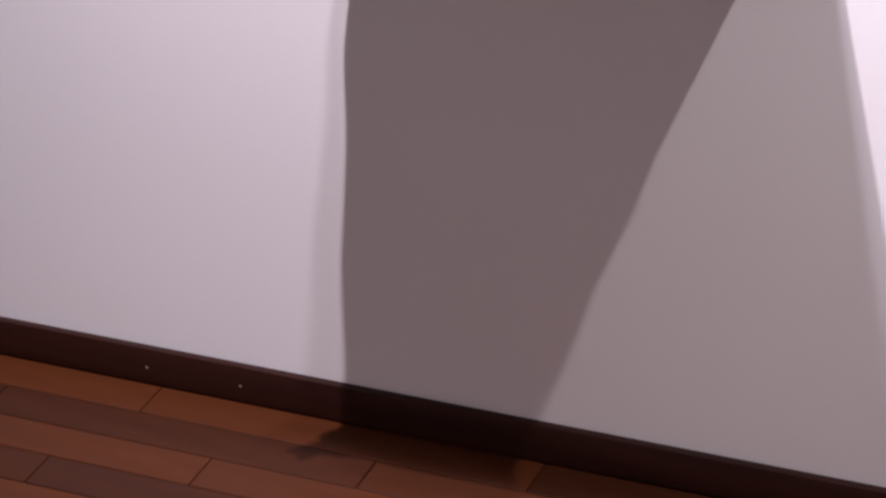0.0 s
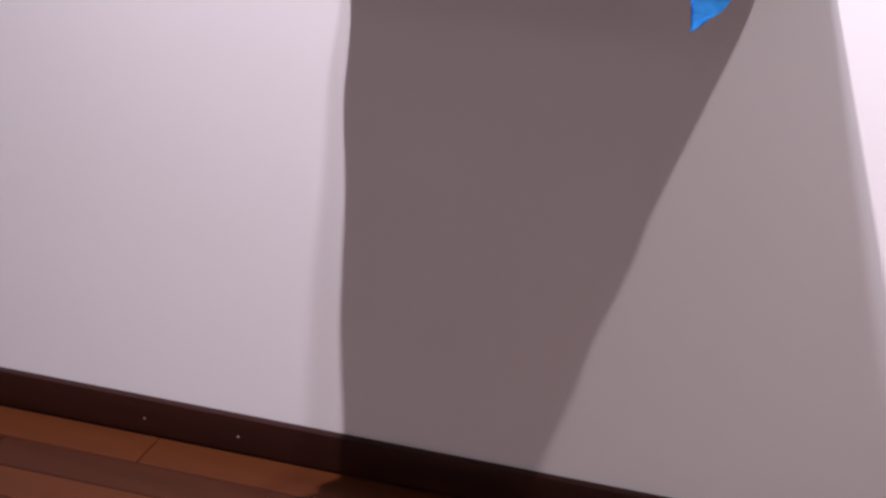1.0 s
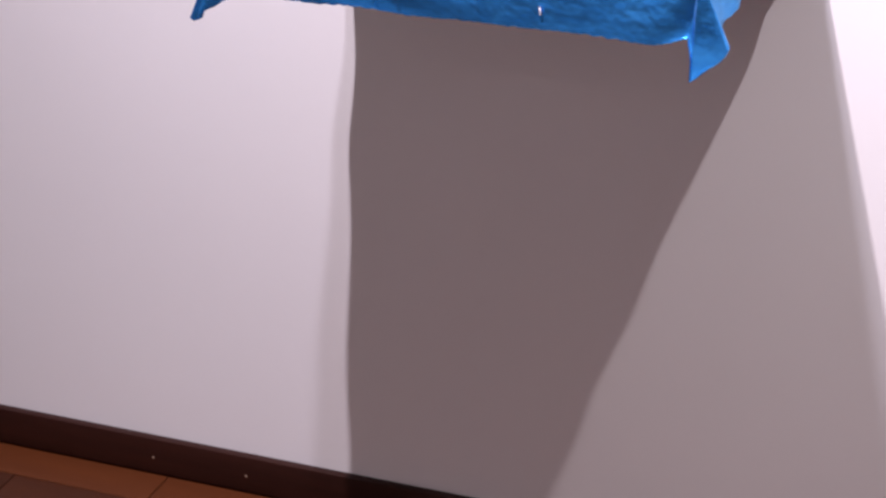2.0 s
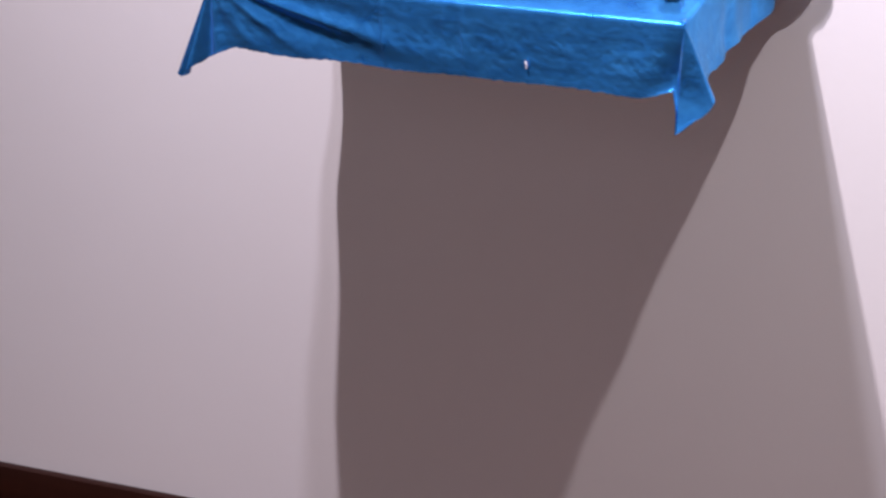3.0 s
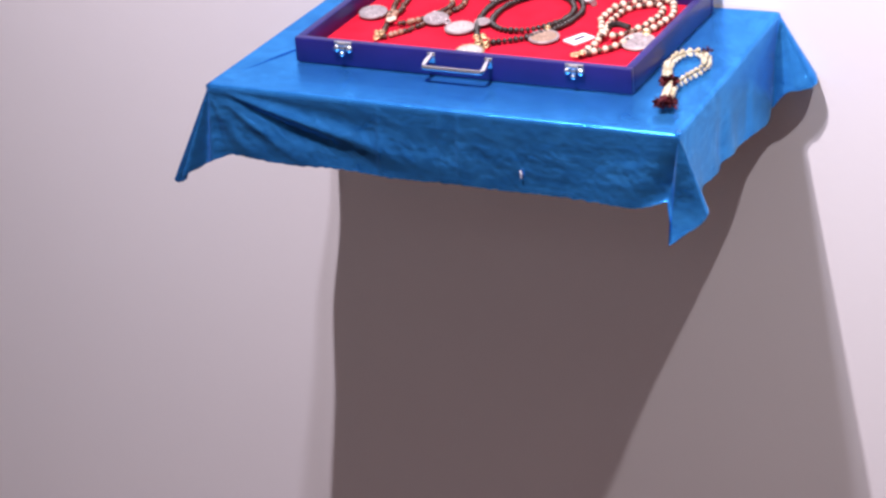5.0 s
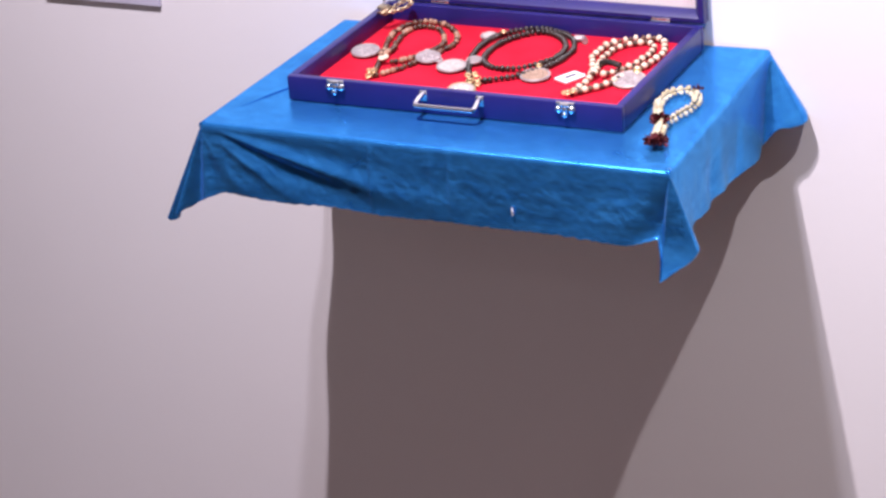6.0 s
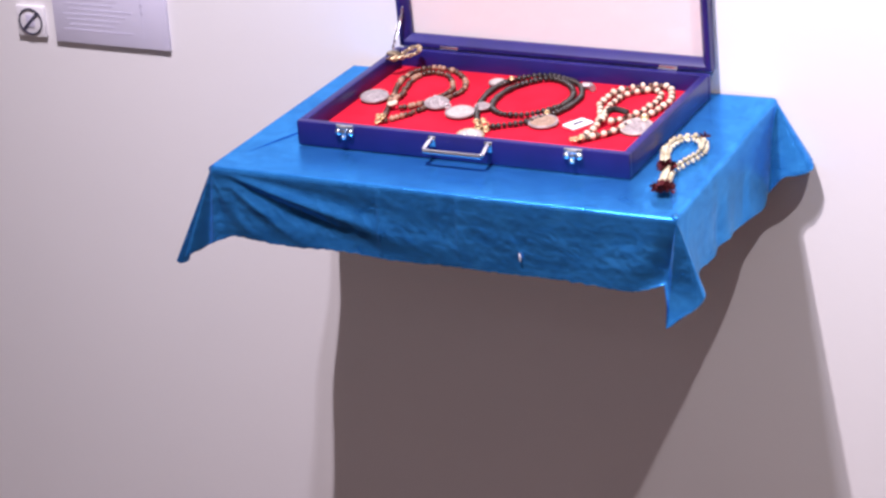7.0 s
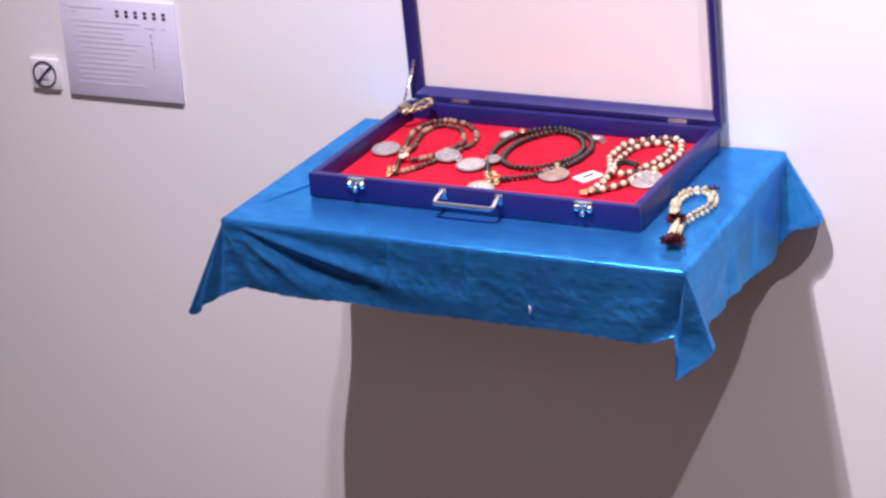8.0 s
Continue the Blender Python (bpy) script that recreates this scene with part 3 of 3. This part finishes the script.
necklace = empty("bead_necklace", (0, 0, BED), "black bead necklace coiled twice with bronze and gold pendants", "necklace", "necklaces in the case")
outer = loop([(-0.1295, -0.1575), (-0.1456, -0.1263), (-0.1581, -0.0894), (-0.1620, -0.0518), (-0.1536, -0.0187), (-0.1288, 0.0040), (-0.1045, 0.0032), (-0.0787, -0.0113), (-0.0634, -0.0409), (-0.0626, -0.0730), (-0.0711, -0.1020), (-0.0884, -0.1304), (-0.1137, -0.1497), (-0.1264, -0.1587)])
inner = loop([(-0.0773, -0.0978, 0.0024), (-0.0977, -0.1131, 0.0008), (-0.1227, -0.1147), (-0.1412, -0.0977), (-0.1469, -0.0672), (-0.1417, -0.0345), (-0.1229, -0.0068), (-0.1046, -0.0041), (-0.0849, -0.0191), (-0.0719, -0.0440), (-0.0711, -0.0719), (-0.0805, -0.0942)])
string_beads(necklace, outer, 0.0058, lambda i: (B_BLACK, 0.0036), 0.0002)
string_beads(necklace, inner, 0.0058, lambda i: (B_BLACK, 0.0036), 0.0002)
bail(necklace, [(-0.1280, -0.1626, 0.0063, 0.0047), (-0.1217, -0.1587, 0.0079, 0.0055), (-0.1327, -0.1563, 0.0095, 0.004), (-0.1263, -0.1537, 0.0103, 0.0032), (-0.1186, -0.1650, 0.0047, 0.004)], 0.0011)
bail(necklace, [(-0.0750, -0.1077, 0.0071, 0.0036)], 0.0010)
bail(necklace, [(-0.1506, -0.0228, 0.0079, 0.0032)], 0.0010)
medal(necklace, "pendant", -0.1298, -0.1798, 0.0127, 0.0008, M_PEARL, M_BRASS, 10, 10, "cream oval pendant in a gold frame", 1.15)
medal(necklace, "medal", -0.0719, -0.1257, 0.0155, 0.0016, M_BRONZE, M_SILVER, 4, 0, "bronze medal with a silver rim")
medal(necklace, "medal", -0.1666, -0.1217, 0.0155, 0.0016, M_PEARL, M_SILVER, 3, 0, "pale silver medal")
medal(necklace, "medal", -0.1491, -0.1040, 0.0076, 0.0032, M_SILVER, M_SILVER, 5, 0, "small silver charm")
medal(necklace, "medal", -0.1653, -0.0278, 0.0086, 0.0016, M_PEARL, M_SILVER, 3, 0, "small pale charm")
bm = bmesh.new()
add_tube(bm, [(-0.0726, -0.0153, 0.004), (-0.0634, -0.0139, 0.004), (-0.0588, -0.0210, 0.004)], 0.0036, 8)
part("clasp", bm, M_SILVER, necklace, "short silver clasp")

necklace = empty("bead_necklace", (0, 0, BED), "cream and brown bead necklace with a large clear medal", "necklace", "necklaces in the case")
outer = loop([(-0.0164, -0.1658), (-0.0137, -0.1291), (-0.0228, -0.0919), (-0.0339, -0.0603), (-0.0319, -0.0301), (-0.0175, -0.0071), (0.0037, 0.0040), (0.0191, -0.0005), (0.0295, -0.0205), (0.0325, -0.0493), (0.0255, -0.0818), (0.0167, -0.1110), (0.0053, -0.1363), (-0.0109, -0.1606)])
inner = loop([(-0.0115, -0.1178, 0.004), (-0.0181, -0.0869, 0.0008), (-0.0223, -0.0582), (-0.0188, -0.0310), (-0.0067, -0.0140), (0.0070, -0.0090), (0.0173, -0.0219), (0.0201, -0.0471), (0.0144, -0.0728), (0.0055, -0.0976), (-0.0037, -0.1133, 0.0024)])
string_beads(necklace, outer, 0.0061, lambda i: ((B_CREAM if 22 < i < 30 else B_CREAM_S), 0.0046) if i % 2 else (B_SPACER, 0.0040), 0.0010)
string_beads(necklace, inner, 0.0061, lambda i: (B_CREAM_S, 0.0041) if i % 2 else (B_SPACER, 0.0038), 0.0010)
bail(necklace, [(-0.0188, -0.1697, 0.0063, 0.004), (-0.0140, -0.1671, 0.0079, 0.004), (-0.0236, -0.1672, 0.0047, 0.0032)])
bm = bmesh.new()
add_tube(bm, spline([(-0.0134, -0.0930, 0.0095), (-0.0032, -0.0953, 0.0126), (0.0101, -0.0975, 0.0111)], 5), 0.0034, 8)
part("dark_link", bm, M_BLACK, necklace, "short black bar link")
medal(necklace, "medal", 0.0262, -0.1171, 0.0169, 0.0024, M_SILVER, M_PEARL, 8, 0, "large clear-cased silver medal")
bail(necklace, [(0.0290, -0.1009, 0.0087, 0.0047)], 0.0016, M_GOLD)

tag = empty("price_tag", (-0.0364, -0.1190, BED), "small white printed tag lying on the red felt", "tag", turn=63)
bm = bmesh.new()
add_box(bm, -0.0138, 0.0138, -0.0092, 0.0092, 0.0005, 0.0034, 0.0009)
part("card", bm, M_CARD, tag)
bm = bmesh.new()
add_box(bm, -0.0070, 0.0075, -0.0024, 0.0024, 0.0034, 0.0037)
part("print_bar", bm, M_INK, tag, "dark unreadable print")

# ---------- flower garland on the cloth ----------
M_BUD = textured("jasmine_bud", (0.36, 0.29, 0.15), (0.74, 0.68, 0.49), 200, 0.6, 0.4, 500, island=0.5)
M_ROSE = textured("maroon_petal", (0.07, 0.004, 0.010), (0.16, 0.010, 0.018), 120, 0.7, 0.4, 400, island=0.6)
garland = empty("flower_garland", (0, 0, TOP + 0.0016), "cream jasmine garland with maroon tassel lying on blue cloth", "garland")


def bud_mesh():
    bm = bmesh.new()
    lathe(bm, [(0, -0.0062), (0.0013, -0.0056), (0.0019, -0.002), (0.0034, 0.0012), (0.0036, 0.0034), (0.0022, 0.0054), (0, 0.0050)], Matrix.Identity(4), 6)
    return finish("bud", bm, M_BUD, 30)


def petal_mesh():
    bm = bmesh.new()
    rows = []
    for i in range(5):
        u = i / 4
        w = 0.0042 * math.sin(math.pi * (0.12 + 0.80 * u))
        rows.append([bm.verts.new((s * w, 0.0018 * s * s + 0.004 * u * u, 0.013 * u)) for s in (-1, 0, 1)])
    for a, b in zip(rows, rows[1:]):
        for k in range(2):
            bm.faces.new((a[k], a[k + 1], b[k + 1], b[k]))
    bmesh.ops.solidify(bm, geom=bm.faces[:], thickness=0.0006)
    return finish("petal", bm, M_ROSE, 60)


BUD, PETAL = bud_mesh(), petal_mesh()
ring = even(spline([(0.0893, -0.1985, 0), (0.0772, -0.1729, 0), (0.0692, -0.1457, 0), (0.0717, -0.1229, 0), (0.0862, -0.1114, 0), (0.0992, -0.1225, 0), (0.1050, -0.1489, 0), (0.0989, -0.1770, 0), (0.0933, -0.1984, 0)], 10), 0.0082)
for i, p in enumerate(ring):
    d = (ring[min(i + 1, len(ring) - 1)] - ring[max(i - 1, 0)]).normalized()
    side = Vector((d.y, -d.x, 0))
    for k, zz in ((-1, 0.0026), (1, 0.0026), (0.1, 0.0056)):
        ob = new("bud", BUD)
        ob.parent = garland
        way = (d * 0.8 + side * k * 0.8 + Vector((0, 0, 0.55 if zz > 0.005 else 0.05)) + Vector([random.uniform(-0.3, 0.3) for _ in range(3)])).normalized()
        size = random.uniform(0.52, 0.74)
        ob.matrix_local = Matrix.Translation(p + side * k * 0.0024 + Vector((0, 0, zz))) @ way.to_track_quat("Z", "Y").to_matrix().to_4x4() @ Matrix.Diagonal((size, size, size * random.uniform(0.8, 1.1), 1))
tail = even(spline([(0.0919, -0.2030, 0), (0.0958, -0.2212, 0), (0.1014, -0.2421, 0)], 8), 0.0066)
for i, p in enumerate(tail):
    for k in (-1, 1, 0):
        ob = new("bud", BUD)
        ob.parent = garland
        way = Vector((k * 0.6 + random.uniform(-0.2, 0.2), -0.7, 0.25 * (k == 0))).normalized()
        ob.matrix_local = Matrix.Translation(p + Vector((k * 0.0026, 0, 0.0034 + 0.0032 * (k == 0)))) @ way.to_track_quat("Z", "Y").to_matrix().to_4x4() @ Matrix.Diagonal((0.8, 0.8, random.uniform(0.7, 1.0), 1))


def rosette(x, y, z, count, spread, size, lean=(0, 0)):
    for i in range(count):
        a, e = i * 2.4, 0.15 + 0.85 * (i % 5) / 4
        way = Vector((math.cos(a) * e + lean[0], math.sin(a) * e + lean[1], max(0.08, 1.0 - e))).normalized()
        ob = new("petal", PETAL)
        ob.parent = garland
        at = Vector((x + spread * math.cos(a) * e, y + spread * math.sin(a) * e, z + random.uniform(0, 0.004)))
        ob.matrix_local = Matrix.Translation(at) @ way.to_track_quat("Z", "Y").to_matrix().to_4x4() @ pose(0, 0, 0, 0, 0, random.uniform(0, 360)) @ Matrix.Diagonal((size, size, size, 1))


rosette(0.0894, -0.2024, 0.0047, 70, 0.0051, 0.458)
rosette(0.1033, -0.2501, 0.0040, 110, 0.0067, 0.490, (0.1, -0.5))
rosette(0.0982, -0.1162, 0.0047, 12, 0.0024, 0.356)

# ---------- notices on the wall ----------
notice = empty("notice_board", (-0.6833, WALL, 0.9954), "pale lilac printed notice sheet on a thin wall board", "notice")
bm = bmesh.new()
add_box(bm, -0.0778, 0.0778, -0.0048, -0.0004, -0.0605, 0.0605, 0.0006)
part("sheet", bm, M_PAPER, notice)


def bar(parent, x0, x1, z0, z1, y, mat, name="print_bar", label=""):
    bm = bmesh.new()
    add_box(bm, x0, x1, y - 0.0003, y, z0, z1)
    return part(name, bm, mat, parent, label, 0)


for k in range(6):
    x = -0.00155 + k * 0.01256
    for z in (0.0465, 0.04146):
        bar(notice, x, x + 0.00481, z - 0.00201, z + 0.00186, -0.0048, M_INK)
bar(notice, -0.07285, -0.0682, 0.0496, 0.05154, -0.0048, M_PRINT)
bar(notice, -0.0651, -0.01705, 0.04805, 0.04999, -0.0048, M_PRINT)
bar(notice, -0.07285, -0.0682, 0.04263, 0.04456, -0.0048, M_PRINT)
bar(notice, -0.06355, -0.05425, 0.04263, 0.04456, -0.0048, M_PRINT)
for k in range(13):
    z = 0.03178 - k * 0.00636
    x1 = 0.031 - 0.01395 * ((k * 5) % 4) * 0.6
    bar(notice, -0.06433 + 0.00465 * (k % 3), x1 if k != 2 else 0.00775, z, z + 0.0017, -0.0048, M_PRINT)
bar(notice, 0.0372, 0.05115, 0.0279, 0.02984, -0.0048, M_PRINT)
bar(notice, 0.0589, 0.0651, 0.0279, 0.02984, -0.0048, M_PRINT)
bar(notice, 0.0434, 0.04433, -0.0465, 0.02325, -0.0048, M_PRINT, "rule")
for k in range(5):
    bar(notice, 0.04263, 0.0465, 0.0186 - k * 0.0093, 0.0217 - k * 0.0093, -0.0048, M_PRINT)

sign = empty("prohibition_sign", (-0.7943, WALL, 0.9569), "small white square sign with struck-out circle", "sign")
bm = bmesh.new()
add_box(bm, -0.01938, 0.01938, -0.0048, -0.0003, -0.01862, 0.01862, 0.00046)
part("card", bm, M_CARD, sign)
bm = bmesh.new()
add_tube(bm, [(0.01558 * math.cos(k * math.tau / 32), -0.0058, 0.01558 * math.sin(k * math.tau / 32)) for k in range(32)], 0.00106, 6, True)
part("ring", bm, M_INK, sign, "dark printed ring")
bm = bmesh.new()
add_box(bm, -0.01558, 0.01558, -0.0064, -0.0059, -0.00167, 0.00167, m=pose(0, 0, 0, 0, -45, 0))
part("bar", bm, M_INK, sign, "dark diagonal bar", 0)
bm = bmesh.new()
add_box(bm, -0.00608, 0.00532, -0.0059, -0.0054, -0.00684, 0.00836, 0.00015)
part("pictogram", bm, M_PRINT, sign, "grey printed shape")

# plugs over the screws of the skirting board
for x in (-0.629, -0.770):
    bm = bmesh.new()
    lathe(bm, [(0, 0.0006), (0.0019, 0.0004), (0.0022, 0)], Matrix.Translation((x, WALL - 0.012, 0.0185)) @ pose(0, 0, 0, 90), 10)
    part("screw_cap", bm, M_BRONZE, bpy.data.objects["baseboard"])

# ---------- floor planks ----------
def plank_mesh(length):
    bm = bmesh.new()
    add_box(bm, 0.0008, length - 0.0008, 0.0008, 0.0612, -0.004, 0.0, 0.0012, segments=1)
    return finish("plank", bm, M_FLOOR, 0)


PLANK, PL, PW = plank_mesh(0.55), 0.55, 0.062
rest = bmesh.new()
row = 0
y = WALL - 0.012
while y > S:
    y -= PW
    x = W - PL * ((row * 0.37) % 1.0)
    while x < E:
        if y > -0.8 and W <= x and x + PL <= E:
            ob = new("plank", PLANK)
            ob.parent = floor
            ob.matrix_local = Matrix.Translation((x, y, FLOOR))
        else:
            a, b = max(x, W) + 0.0008, min(x + PL, E) - 0.0008
            if b - a > 0.01:
                q = [rest.verts.new(c) for c in ((a, max(y, S) + 0.0008, FLOOR), (b, max(y, S) + 0.0008, FLOOR), (b, y + PW - 0.0008, FLOOR), (a, y + PW - 0.0008, FLOOR))]
                rest.faces.new(q)
        x += PL
    row += 1
tagged(part("far_planks", rest, M_FLOOR, floor, "", 0), kind="stuff")
